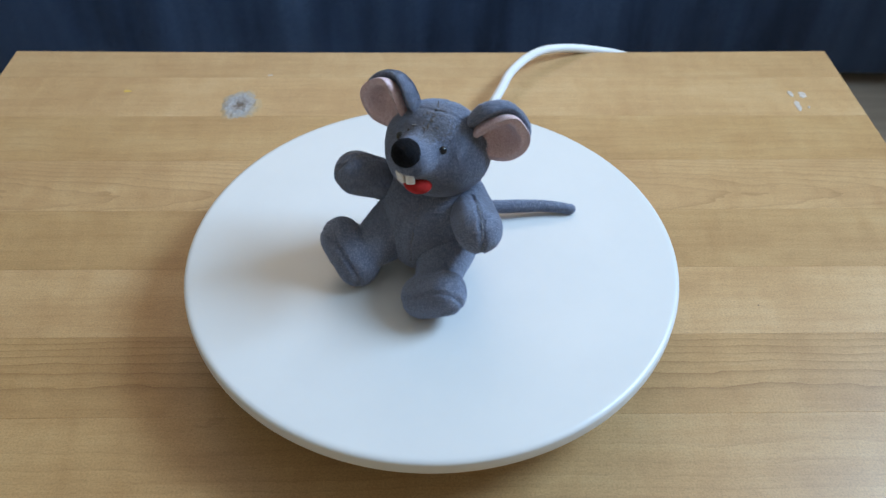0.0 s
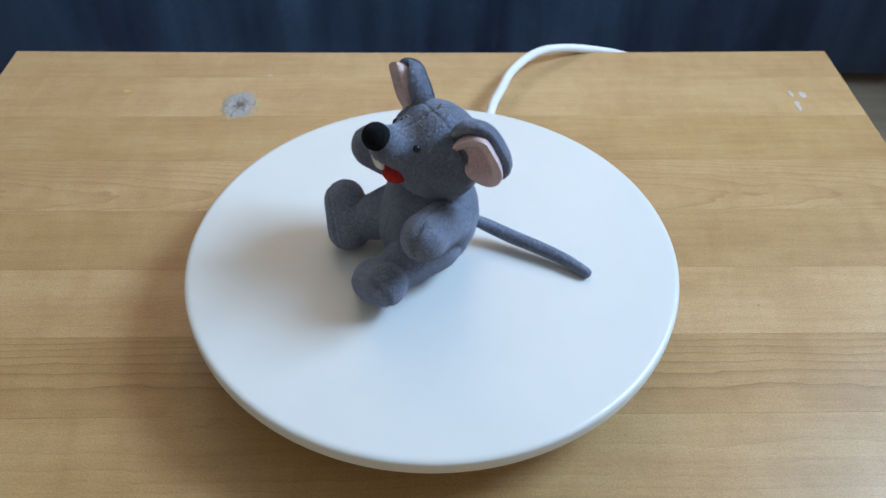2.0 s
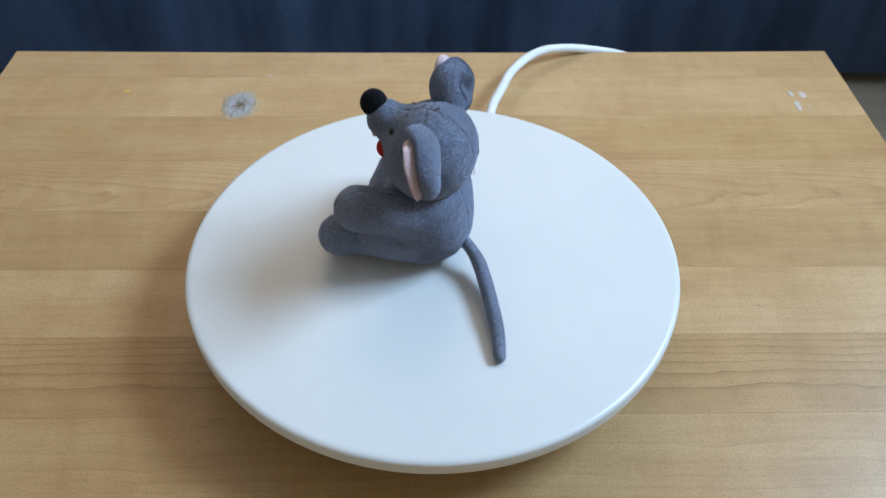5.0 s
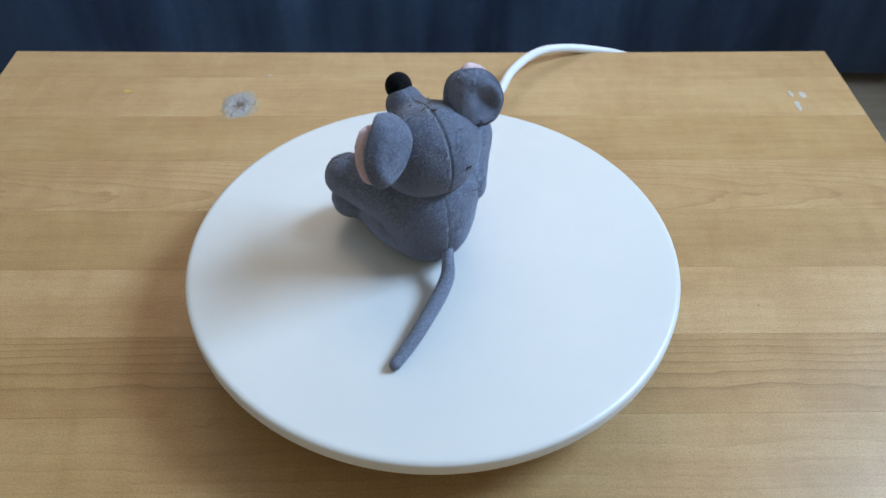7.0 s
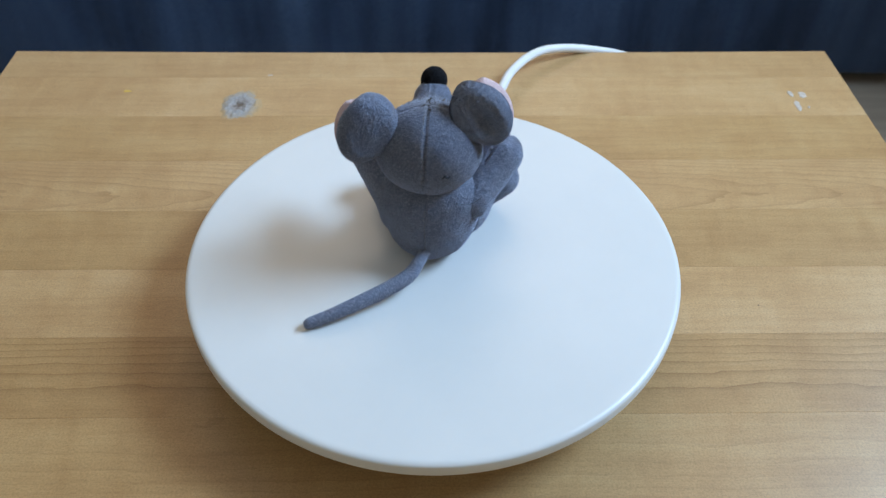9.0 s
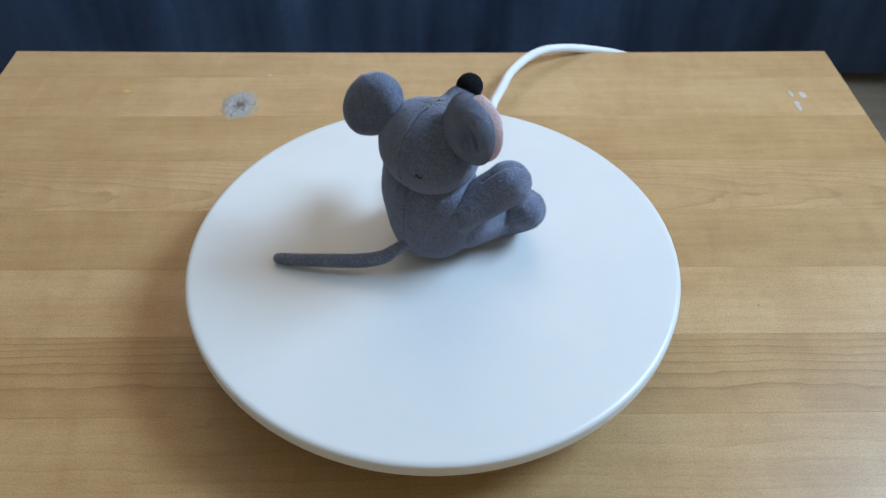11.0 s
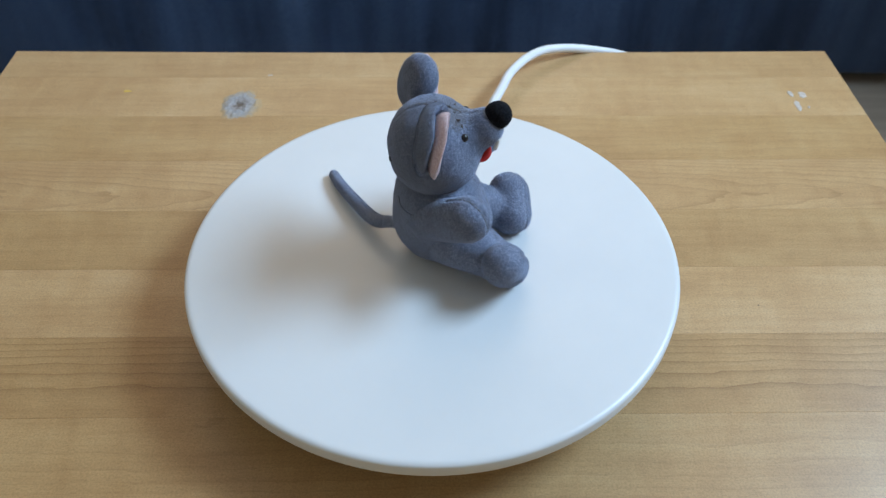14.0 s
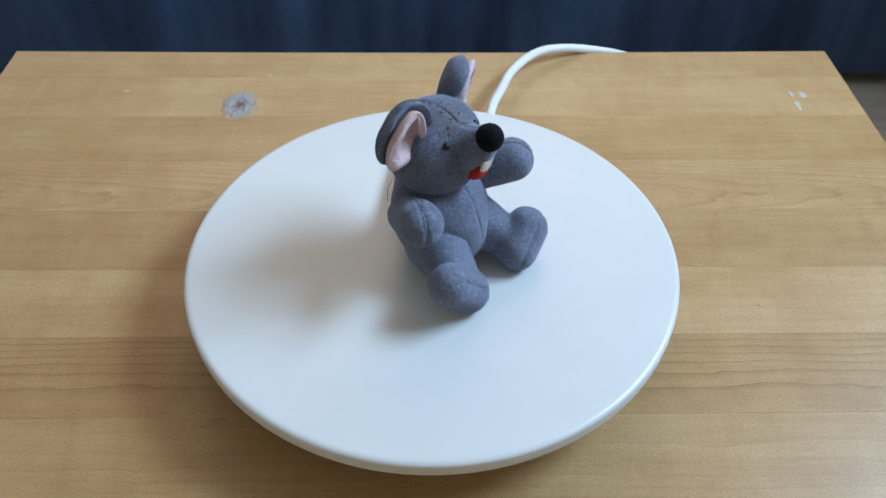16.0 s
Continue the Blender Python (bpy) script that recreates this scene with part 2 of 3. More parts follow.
def stuffed(centre, field, level=5, reach=0.06, lump=0.0003, seams=(), floor=None, seed=1):
    """A closed stuffed form: vertices out from centre to where field is 0, then lumps and sewn grooves."""
    bm = bmesh.new()
    bmesh.ops.create_icosphere(bm, subdivisions=level, radius=1.0)
    d = np.array([v.co[:] for v in bm.verts])
    faces = [tuple(v.index for v in f.verts) for f in bm.faces]
    bm.free()
    d /= np.linalg.norm(d, axis=1)[:, None]
    c = np.array(centre, float)
    lo, hi = np.zeros(len(d)), np.full(len(d), reach)
    for r in np.linspace(0.001, reach, 50):        # the first way out
        out = (field(c + d * r) > 0) & (hi >= reach)
        hi[out] = r
    lo = np.maximum(hi - reach / 45, 0)
    for _ in range(22):
        mid = (lo + hi) / 2
        inside = field(c + d * mid[:, None]) < 0
        lo, hi = np.where(inside, mid, lo), np.where(inside, hi, mid)
    p = c + d * lo[:, None]
    p += d * (lump * (lumps(p, 90, seed) + 0.5 * lumps(p, 240, seed + 5)))[:, None]
    for seam, width, depth in seams:
        s = seam(p) + 0.00022 * lumps(p, 600, seed + 9)
        pucker = 1 + 0.45 * lumps(p, 700, seed + 3)
        p -= d * (depth * pucker * np.exp(-(s / width) ** 2) - 0.15 * depth * np.exp(-((np.abs(s) - 2.2 * width) / width) ** 2))[:, None]
    if floor is not None:
        p[:, 2] = np.where(p[:, 2] < floor, floor + (p[:, 2] - floor) * 0.02, p[:, 2])
    return p, faces


def with_pile(form, count, length, width=0.00008, seed=0, lean=0.7, keep=None):
    """Adds short upright fibres, three-cornered blades, all over a form."""
    p, faces = np.array(form[0]), list(form[1])
    rng = np.random.default_rng(seed)
    tri = np.array([f[:3] for f in faces] + [(f[0], f[k], f[k + 1]) for f in faces for k in range(2, len(f) - 1)])
    a, b, c = p[tri[:, 0]], p[tri[:, 1]], p[tri[:, 2]]
    cr = np.cross(b - a, c - a)
    area = np.linalg.norm(cr, axis=1)
    pick = rng.choice(len(tri), count, p=area / area.sum())
    u, v = rng.random((2, count))
    flip = u + v > 1
    u[flip], v[flip] = 1 - u[flip], 1 - v[flip]
    base = a[pick] + (b - a)[pick] * u[:, None] + (c - a)[pick] * v[:, None]
    soft = np.zeros_like(p)
    for k in range(3):
        np.add.at(soft, tri[:, k], cr)
    soft /= np.linalg.norm(soft, axis=1)[:, None] + 1e-12
    nrm = soft[tri[pick, 0]] * (1 - u - v)[:, None] + soft[tri[pick, 1]] * u[:, None] + soft[tri[pick, 2]] * v[:, None]
    nrm /= np.linalg.norm(nrm, axis=1)[:, None]
    jit = rng.normal(size=(count, 3))
    way = nrm + lean * jit * 0.6 + np.array((0, 0, -0.25))
    way /= np.linalg.norm(way, axis=1)[:, None]
    side = np.cross(way, rng.normal(size=(count, 3)))
    side /= np.linalg.norm(side, axis=1)[:, None]
    ln = length * rng.uniform(0.5, 1.15, count)[:, None]
    if keep is not None:
        ok = keep(base)
        base, way, side, ln, nrm = base[ok], way[ok], side[ok], ln[ok], nrm[ok]
    n0 = len(p)
    third = np.cross(way, side)
    foot = base - way * ln * 0.15
    blades = np.stack([foot + side * width, foot - side * width * 0.5 + third * width * 0.87, foot - side * width * 0.5 - third * width * 0.87, base + way * ln], 1).reshape(-1, 3)
    for i in range(n0, n0 + 4 * len(base), 4):
        faces += [(i, i + 1, i + 3), (i + 1, i + 2, i + 3), (i + 2, i, i + 3)]
    return np.vstack([p, blades]), faces, np.vstack([soft, np.repeat(nrm, 4, 0)])


# ---- the room ----
def build_room():
    x0, x1, y0, y1, z1, th = -2.3, WIN_X, -2.2, 1.75, 2.75, 0.12
    floor = new("floor", mesh_of("floor", *plain_box((x0 - th, y0 - th, -0.1), (x1 + th, y1 + th, 0)), FLOOR, False))
    tagged(floor, "grey-brown wood laminate floor", "floor", kind="structure")
    ceiling = new("ceiling", mesh_of("ceiling", *plain_box((x0 - th, y0 - th, z1), (x1 + th, y1 + th, z1 + 0.1)), CEIL, False))
    tagged(ceiling, "plain white painted ceiling", "ceiling", kind="structure")
    for name, lo, hi in (("wall_south", (x0 - th, y0 - th, 0), (x1 + th, y0, z1)), ("wall_west", (x0 - th, y0, 0), (x0, y1, z1))):
        wall = new(name, mesh_of(name, *plain_box(lo, hi), WALL, False))
        tagged(wall, "plain warm white painted wall", "wall", kind="structure")
    # walls with a window's opening through them
    pierced_wall("wall_east", (x1, y0), (x1 + th, y1), z1, 1, WIN_Y, WIN_Z, WIN_W, WIN_H)
    # the north opening is made up, only to let the fill in
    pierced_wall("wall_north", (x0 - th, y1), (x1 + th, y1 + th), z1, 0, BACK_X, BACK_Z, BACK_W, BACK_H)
    build_window("window_1", pose(x1, WIN_Y, WIN_Z - WIN_H / 2), WIN_W, WIN_H)
    # unseen second window, added to frame the warm fill lamp
    build_window("fill_window", pose(BACK_X, y1, BACK_Z - BACK_H / 2, 0, 0, 90), BACK_W, BACK_H)


def pierced_wall(name, lo, hi, top, axis, mid, height, w, h):
    bm = bmesh.new()

    def piece(a, b, za, zb):
        l, u = [*lo, za], [*hi, zb]
        l[axis], u[axis] = a, b
        box(bm, l, u)
    piece(lo[axis], mid - w / 2, 0, top)
    piece(mid + w / 2, hi[axis], 0, top)
    piece(mid - w / 2, mid + w / 2, 0, height - h / 2)
    piece(mid - w / 2, mid + w / 2, height + h / 2, top)
    me = bpy.data.meshes.new(name)
    bm.to_mesh(me)
    bm.free()
    me.materials.append(WALL)
    tagged(new(name, me), "warm white painted wall with a window opening", "wall", kind="structure")


def build_window(name, m, width, h):
    window = thing(name, "unseen white painted window frame in the wall", "window", m, "structure")
    w, f = width / 2, 0.05
    for lo, hi in (((0.03, -w, 0), (0.09, w, f)), ((0.03, -w, h - f), (0.09, w, h)), ((0.03, -w, f), (0.09, -w + f, h - f)), ((0.03, w - f, f), (0.09, w, h - f))):
        part("window_frame", boxed(lo, hi, 0.006), PAINT, window, smooth=False)


def plain_box(lo, hi):
    (a, b, c), (d, e, f) = lo, hi
    v = [(x, y, z) for x in (a, d) for y in (b, e) for z in (c, f)]
    return v, [(0, 1, 3, 2), (4, 6, 7, 5), (0, 4, 5, 1), (2, 3, 7, 6), (0, 2, 6, 4), (1, 5, 7, 3)]


def build_sofa():
    """A navy sofa behind the table: front panel over a dark plinth, seat, back and arms."""
    sofa = thing("sofa", "dark navy blue fabric sofa with a low front panel", "sofa", pose(-0.14, 0.0, 0))
    y, half = 0.855, 1.0
    part("plinth", boxed((-half + 0.03, y + 0.05, 0), (half - 0.03, y + 0.75, 0.03)), DARK, sofa, "black recessed plinth", False)
    bm = boxed((-half, y, 0.028), (half, y + 0.8, 0.30), 0.008, 3)
    bmesh.ops.subdivide_edges(bm, edges=[e for e in bm.edges if abs(e.verts[0].co.x - e.verts[1].co.x) > 1.0], cuts=160)
    for v in bm.verts:      # slack cloth on the front panel
        if v.co.y < y + 0.03:
            v.co.y += 0.008 * noise.noise(Vector((v.co.x * 9, 0.3, v.co.z * 2))) + 0.004 * noise.noise(Vector((v.co.x * 31, 5.0, v.co.z * 3)))
    part("base", bm, NAVY, sofa)
    for i in (-1, 1):
        part("seat_cushion", boxed((min(0, i * 0.86) + 0.004, y - 0.015, 0.302), (max(0, i * 0.86) - 0.004, y + 0.62, 0.45), 0.04, 4), NAVY, sofa)
        part("armrest", boxed((min(i * 0.87, i * half), y + 0.01, 0.302), (max(i * 0.87, i * half), y + 0.8, 0.58), 0.04, 4), NAVY, sofa)
    part("backrest", boxed((-0.86, y + 0.63, 0.302), (0.86, y + 0.8, 0.78), 0.05, 4), NAVY, sofa)


# ---- the table ----
TX0, TX1, TY0, TY1, TZ = -0.2815, 0.2720, -0.3265, 0.2260, 0.45
BOARD, JOINT = 0.0433, 0.1503


def hollow_edge(bm, y):
    """The far edge of the top is worn slightly hollow, with small nicks."""
    bmesh.ops.subdivide_edges(bm, edges=[e for e in bm.edges if abs(e.verts[0].co.x - e.verts[1].co.x) > 0.3], cuts=110)
    for v in bm.verts:
        if abs(v.co.y - y) < 0.002:
            nick = 0.0010 * max(0.0, noise.noise(Vector((v.co.x * 130, 2.0, 1.0))) - 0.35)
            v.co.y -= 0.0021 * max(0.0, 1 - (v.co.x / 0.275) ** 2) + nick


def build_table():
    table = thing("coffee_table", "square pale birch board coffee table with a worn top", "table", pose(0, 0, 0))
    bm = boxed((TX0 + 0.0006, TY0 + 0.0006, TZ - 0.05), (TX1 - 0.0006, TY1 - 0.0006, TZ - 0.003), 0.001)
    hollow_edge(bm, TY1 - 0.0006)
    part("core", bm, WOOD, table, smooth=False)
    for x in (TX0 + 0.003, TX1 - 0.053):
        for y in (TY0 + 0.003, TY1 - 0.053):
            part("leg", boxed((x, y, 0), (x + 0.05, y + 0.05, TZ - 0.05), 0.001), WOOD, table, smooth=False)
    edges = [JOINT + k * BOARD for k in range(2, -13, -1)]
    edges = [TY1] + [e for e in edges if TY0 + 0.005 < e < TY1 - 0.005] + [TY0]
    tones = [1.01, 1.06, 0.97, 1.05, 0.93, 1.04, 0.94, 0.93, 1.0, 1.04, 0.95, 1.0, 0.97, 1.0]
    figures = [0.06, 0.05, 0.20, 0.44, 0.10, 0.08, 0.60, 0.22, 0.22, 0.3, 0.1, 0.5, 0.2, 0.2]
    kinds = {3: ARCHED, 6: RINGED, 7: RINGED, 8: RINGED}
    for i, (b, a) in enumerate(zip(edges, edges[1:])):
        bm = boxed((TX0, a, TZ - 0.003), (TX1, b, TZ), 0.00010, 1)
        if i == 0:
            hollow_edge(bm, b)
        ob = part("board", bm, kinds.get(i, WOOD), table, smooth=False)
        t = tones[i % len(tones)]
        ob.color = (t, t * (0.98 if t < 1 else 1.0), t * (0.90 if t < 1 else 1.0), figures[i % len(figures)])
    # a torn patch where the top layer is gone: a ragged ring of loose fibres round a pit
    part("torn_patch", crater(0.0122, 0.0172, 0.0011, 4, 0.55, 16, 72), CHIP, table, "torn grey-white patch of bare fibre").matrix_local = pose(-0.1201, 0.1620, TZ)
    for x, y, a, b, turn in ((0.2312, 0.1742, 0.0015, 0.0038, 4), (0.2318, 0.1612, 0.0019, 0.0066, -4), (0.2386, 0.1730, 0.0025, 0.0038, -14), (0.2383, 0.1592, 0.0008, 0.0012, 0)):
        part("glue_smear", crater(a, b, 0.0003, 7, 0.7, 8, 40), SMEAR, table, "dried whitish glue smear").matrix_local = pose(x, y, TZ, 0, 0, turn)
    part("glue_smear", patch(0.0022, 0.0010, 0.0002, 5), SMEAR, table, "dried whitish glue smear").matrix_local = pose(-0.1056, 0.1960, TZ)
    part("paint_dot", patch(0.0028, 0.0015, 0.0002, 9), YELLOW, table, "faint yellow paint dot").matrix_local = pose(-0.1942, 0.1777, TZ)
    part("paint_dot", patch(0.0006, 0.0004, 0.0002, 3), CHIP, table, "tiny dark speck").matrix_local = pose(0.157, -0.0055, TZ)


def crater(a, b, h, seed, crest, rings, n):
    """A ragged low ring of lumps, highest at the share crest of its radius, with a shallow pit within."""
    verts, faces = [(0, 0, 0.15 * h)], []
    for k in range(1, rings + 1):
        q = k / rings
        for i in range(n):
            c, t = math.cos(2 * math.pi * i / n), math.sin(2 * math.pi * i / n)
            rag = 1 + 0.34 * noise.noise(Vector((c * 1.5, t * 1.5, seed))) + 0.22 * noise.noise(Vector((c * 5, t * 5, seed + 4)))
            x, y = a * q * rag * c, b * q * rag * t
            lump = 0.75 + 0.9 * noise.noise(Vector((x * 420, y * 420, seed))) + 0.6 * noise.noise(Vector((x * 1100, y * 1100, seed + 2)))
            z = h * max(0.05, lump) * math.exp(-((q - crest) / 0.28) ** 2) + 0.00006
            verts.append((x, y, z if k < rings else -0.0002))
    faces += [(0, 1 + i, 1 + (i + 1) % n) for i in range(n)]
    for k in range(rings - 1):
        for i in range(n):
            j = (i + 1) % n
            faces.append((1 + k * n + i, 1 + (k + 1) * n + i, 1 + (k + 1) * n + j, 1 + k * n + j))
    return verts, faces


def patch(a, b, h, seed):
    """A low uneven mound with a ragged outline."""
    verts, faces, n, rings = [(0, 0, h)], [], 36, 5
    for k in range(1, rings + 1):
        for i in range(n):
            t = 2 * math.pi * i / n
            rag = 1 + 0.30 * noise.noise(Vector((math.cos(t) * 1.6, math.sin(t) * 1.6, seed))) + 0.16 * noise.noise(Vector((math.cos(t) * 5, math.sin(t) * 5, seed + 4)))
            s = k / rings * rag
            x, y = a * s * math.cos(t), b * s * math.sin(t)
            z = h * (1 - (k / rings) ** 3) * (0.7 + 0.6 * noise.noise(Vector((x * 500, y * 500, seed)))) if k < rings else -0.0002
            verts.append((x, y, z))
    faces += [(0, 1 + i, 1 + (i + 1) % n) for i in range(n)]
    for k in range(rings - 1):
        for i in range(n):
            j = (i + 1) % n
            faces.append((1 + k * n + i, 1 + (k + 1) * n + i, 1 + (k + 1) * n + j, 1 + k * n + j))
    return verts, faces


# ---- the turntable ----
PR, PT = 0.1100, 0.0088


def build_turntable():
    """The still base stands on the table; its platter turns."""
    stand = thing("turntable", "round white electric display turntable on the table", "turntable", pose(0, 0, TZ))
    hgt = TOP - TZ - PT
    part("base", lathe([(0, 0), (0.068, 0), (0.070, 0.002), (0.070, hgt - 0.004), (0.067, hgt - 0.0015), (0, hgt - 0.0015)]), WHITE, stand)
    prof = [(0, -PT), (PR - 0.0035, -PT)]
    prof += [(PR - 0.0030 + 0.0030 * math.sin(a), -PT + 0.0030 - 0.0030 * math.cos(a)) for a in np.linspace(0.2, math.pi / 2, 6)]
    prof += [(PR - 0.0027 + 0.0027 * math.cos(a), -0.0017 + 0.0017 * math.sin(a)) for a in np.linspace(0, math.pi / 2 - 0.1, 7)]
    prof += [(PR - 0.0034, 0), (PR * 0.6, 0), (0, 0)]
    platter = part("platter", lathe(prof, 192), WHITE, stand, "smooth white round platter")
    return platter


def build_cable():
    """The white lead leaves the base, lifts in an arc and drops behind the table's edge."""
    cable = thing("power_cable", "white rubber power cable from turntable over table edge", "cable", pose(0, 0, 0))
    part("lead", tube([(0.02, 0.068, 0.459, 0.0027), (0.0338, 0.1240, 0.4712, 0.0028), (0.0388, 0.1430, 0.4688, 0.0028), (0.0436, 0.1580, 0.4664, 0.0028), (0.0478, 0.1710, 0.4653, 0.0028), (0.0555, 0.1860, 0.4640, 0.0028), (0.0649, 0.2, 0.4621, 0.0028), (0.0756, 0.211, 0.4597, 0.0028), (0.0901, 0.219, 0.4564, 0.0028), (0.105, 0.225, 0.4522, 0.0028), (0.1179, 0.2295, 0.4481, 0.0026), (0.1315, 0.2345, 0.4427, 0.0026), (0.1435, 0.2405, 0.4347, 0.0026), (0.1555, 0.248, 0.415, 0.0026), (0.165, 0.253, 0.36, 0.0027), (0.155, 0.256, 0.25, 0.0027), (0.15, 0.27, 0.12, 0.0027), (0.16, 0.3, 0.0055, 0.0027), (0.24, 0.36, 0.003, 0.0027)], 16, 12), CABLE, cable)


# ---- the toy ----
PILE = 0.00080         # length of the plush fibres


def mm(*v):
    return np.array(v, float) / 1000


def outside(field, centre, way):
    """The first point from centre along way that lies on the field's surface."""
    lo, hi = 0.0, 0.06
    for _ in range(24):
        k = (lo + hi) / 2
        lo, hi = (k, hi) if field((centre + way * k)[None])[0] < 0 else (lo, k)
    return centre + way * lo


def join(forms):
    verts, faces, n = [], [], 0
    for v, f in forms:
        verts.append(np.array(v))
        faces += [tuple(n + q for q in g) for g in f]
        n += len(v)
    return np.vstack(verts), faces


def stitches(points):
    """Short uneven threads that lie along a seam, a gap after each."""
    rng = np.random.default_rng(len(points))
    forms = []
    for a, b in zip(points, points[1:]):
        j = rng.normal(size=(2, 3)) * 0.00022
        p, q = a + (b - a) * 0.12 + j[0], a + (b - a) * rng.uniform(0.55, 0.85) + j[1]
        r = rng.uniform(0.00016, 0.00028)
        forms.append(tube([(*p, r), (*((p + q) / 2), r * 1.25), (*q, r)], 6, 2))
    return join(forms)


def tufts(points, seed):
    """Small matted flecks of pile, each a bent crumb of its own size."""
    rng = np.random.default_rng(seed)
    forms = []
    for p in points:
        w, r = rng.normal(size=3) * 0.0006, rng.uniform(0.00022, 0.00048)
        forms.append(tube([(*(p - w), r * 0.6), (*p, r), (*(p + w * 0.7 + rng.normal(size=3) * 0.0002), r * 0.7)], 7, 2))
    return join(forms)


def build_mouse():
    toy = thing("plush_mouse", "small grey plush mouse with pink ears and black nose, sitting", "plush toy", pose(0, 0, TOP))
    # head: skull, cheeks and a raised muzzle
    sk, tip = mm(1.8, 0.5, 56.9), mm(0.3, -20.0, 66.0)

    def head(p):
        f = ball(p, sk, mm(21.3, 17.6, 19.1))
        f = blend(f, rod(p, mm(0.6, -5, 57.5), tip, 0.0118, 0.0074), 0.005)
        return blend(f, ball(p, mm(0.6, -8, 52.5), mm(13, 8.5, 9)), 0.006)
    mid = lambda p: np.where((p[:, 2] > 0.058) | (p[:, 1] > 0), p[:, 0] - 0.0020 - 0.0825 * p[:, 1], 0.05)
    crown = lambda p: np.where(p[:, 2] > 0.058, p[:, 1] + 0.0015 - 0.10 * np.abs(p[:, 0]), 0.05)
    hd = part("head", with_pile(stuffed(sk, head, 6, lump=0.0004, seams=[(mid, 0.0006, 0.0006), (crown, 0.0005, 0.0005)], seed=2), 120000, PILE, seed=1), GREY, toy)
    line = [mm(2.0, 0, 0) + np.array((0.0825 * y, y, z)) for y, z in ((0.03 * math.cos(q), 0.03 * math.sin(q)) for q in np.linspace(-0.5, 2.62, 34))]
    ways = [v / np.linalg.norm(v) for v in line]
    part("stitching", stitches([outside(head, sk, w) for w in ways]), LINT, hd, "sewn seam with pale lint")
    rng = np.random.default_rng(31)
    spots = [mm(rng.normal(0.5, 3.2), rng.uniform(-13, 1), rng.uniform(13, 19)) for _ in range(26)]
    part("pilling", tufts([outside(head, sk, w / np.linalg.norm(w)) for w in spots], 33), WORN, hd, "dark worn flecks in the pile")
    # nose, eyes, mouth, teeth
    part("nose", with_pile(stuffed(mm(-0.1, -25.3, 72.0), lambda p: ball(p, mm(-0.1, -25.3, 72.0), 0.0053), 4, 0.01, 0.0001), 5000, 0.0005, seed=3), BLACK, hd, "round black pile nose")
    for c in ((8.5, -11.2, 66.0), (-7.8, -10.4, 66.6)):
        way = mm(*c) - sk
        k = min((k for k in np.linspace(0.7, 1.4, 351) if head((sk + way * k)[None])[0] > -0.0002), default=1.0)
        c = sk + way * k
        part("eye", stuffed(c, lambda p: ball(p, c, mm(1.5, 1.5, 1.75)), 3, 0.004, 0.0), BEAD, hd, "small black bead eye")
    part("mouth", stuffed(mm(1.7, -19.0, 53.2), lambda p: ball(p, mm(1.7, -19.0, 53.2), mm(5.8, 4.9, 3.9)), 4, 0.012, 0.0002), RED, hd, "open red felt mouth")
    for x, turn in ((-2.5, -20), (1.5, 22)):
        tooth = boxed(mm(-1.8, -0.9, -2.9), mm(1.8, 0.9, 2.9), 0.0007, 3)
        part("tooth", tooth, FELT, hd, "cream white felt tooth").matrix_local = pose(x / 1000, -0.0254, 0.0602, 12, 0, turn)
    # body, sitting flat
    bc = mm(1.0, -1.0, 20)

    def torso(p):
        f = ball(p, mm(1.2, -4.0, 18.0), mm(19.4, 20.6, 20))
        return blend(f, ball(p, mm(1.4, -1.0, 32.5), mm(23, 15.8, 15)), 0.010)
    seam = lambda p: p[:, 0] - 0.0022 - 0.08 * p[:, 1]
    bd = part("body", with_pile(stuffed(bc, torso, 6, lump=0.0005, seams=[(seam, 0.0005, 0.0005)], floor=0.0003, seed=4), 110000, PILE, seed=5), GREY, toy)
    belly = [outside(torso, bc, w / np.linalg.norm(w)) for w in (np.array((0.0018 + 0.08 * y, y, z)) for y, z in ((-0.03 * math.cos(q), 0.03 * math.sin(q)) for q in np.linspace(-0.25, 0.95, 15)))]
    spine = [outside(torso, bc, w / np.linalg.norm(w)) for w in (np.array((0.0016 + 0.08 * y, y, z)) for y, z in ((0.03 * math.cos(q), 0.03 * math.sin(q)) for q in np.linspace(-0.4, 0.8, 15)))]
    part("stitching", stitches(belly), LINT, bd, "sewn seam with pale lint")
    part("stitching", stitches(spine), LINT, bd, "sewn seam with pale lint")
    # arms and legs: (start, end, radii)
    for name, a, b, ra, rb, s in (("arm", (-16, 2, 31.5), (-28.8, -12.8, 43.5), 8.0, 8.8, 6), ("arm", (15, 1, 31), (28.6, -21.6, 41.0), 9.2, 9.1, 8)):
        a, b = mm(*a), mm(*b)
        ax = (b - a) / np.linalg.norm(b - a)
        plane = np.cross(ax, (0, 0, 1))
        plane /= np.linalg.norm(plane)
        sw = lambda p: np.where((p - a) @ ax > 0.014, (p - b) @ plane, 0.05)
        arm = part(name, with_pile(stuffed((a + b) / 2, lambda p: rod(p, a, b, ra / 1000, rb / 1000), 5, 0.04, 0.0005, [(sw, 0.0006, 0.0016)], seed=s), 34000, PILE, seed=s), GREY, toy)
        rise = np.cross(plane, ax)
        hem = [outside(lambda p: rod(p, a, b, ra / 1000, rb / 1000), b, math.cos(q) * ax + math.sin(q) * rise) for q in np.linspace(1.9, -0.9, 13)]
        part("stitching", stitches(hem), LINT, arm, "sewn seam with pale lint")
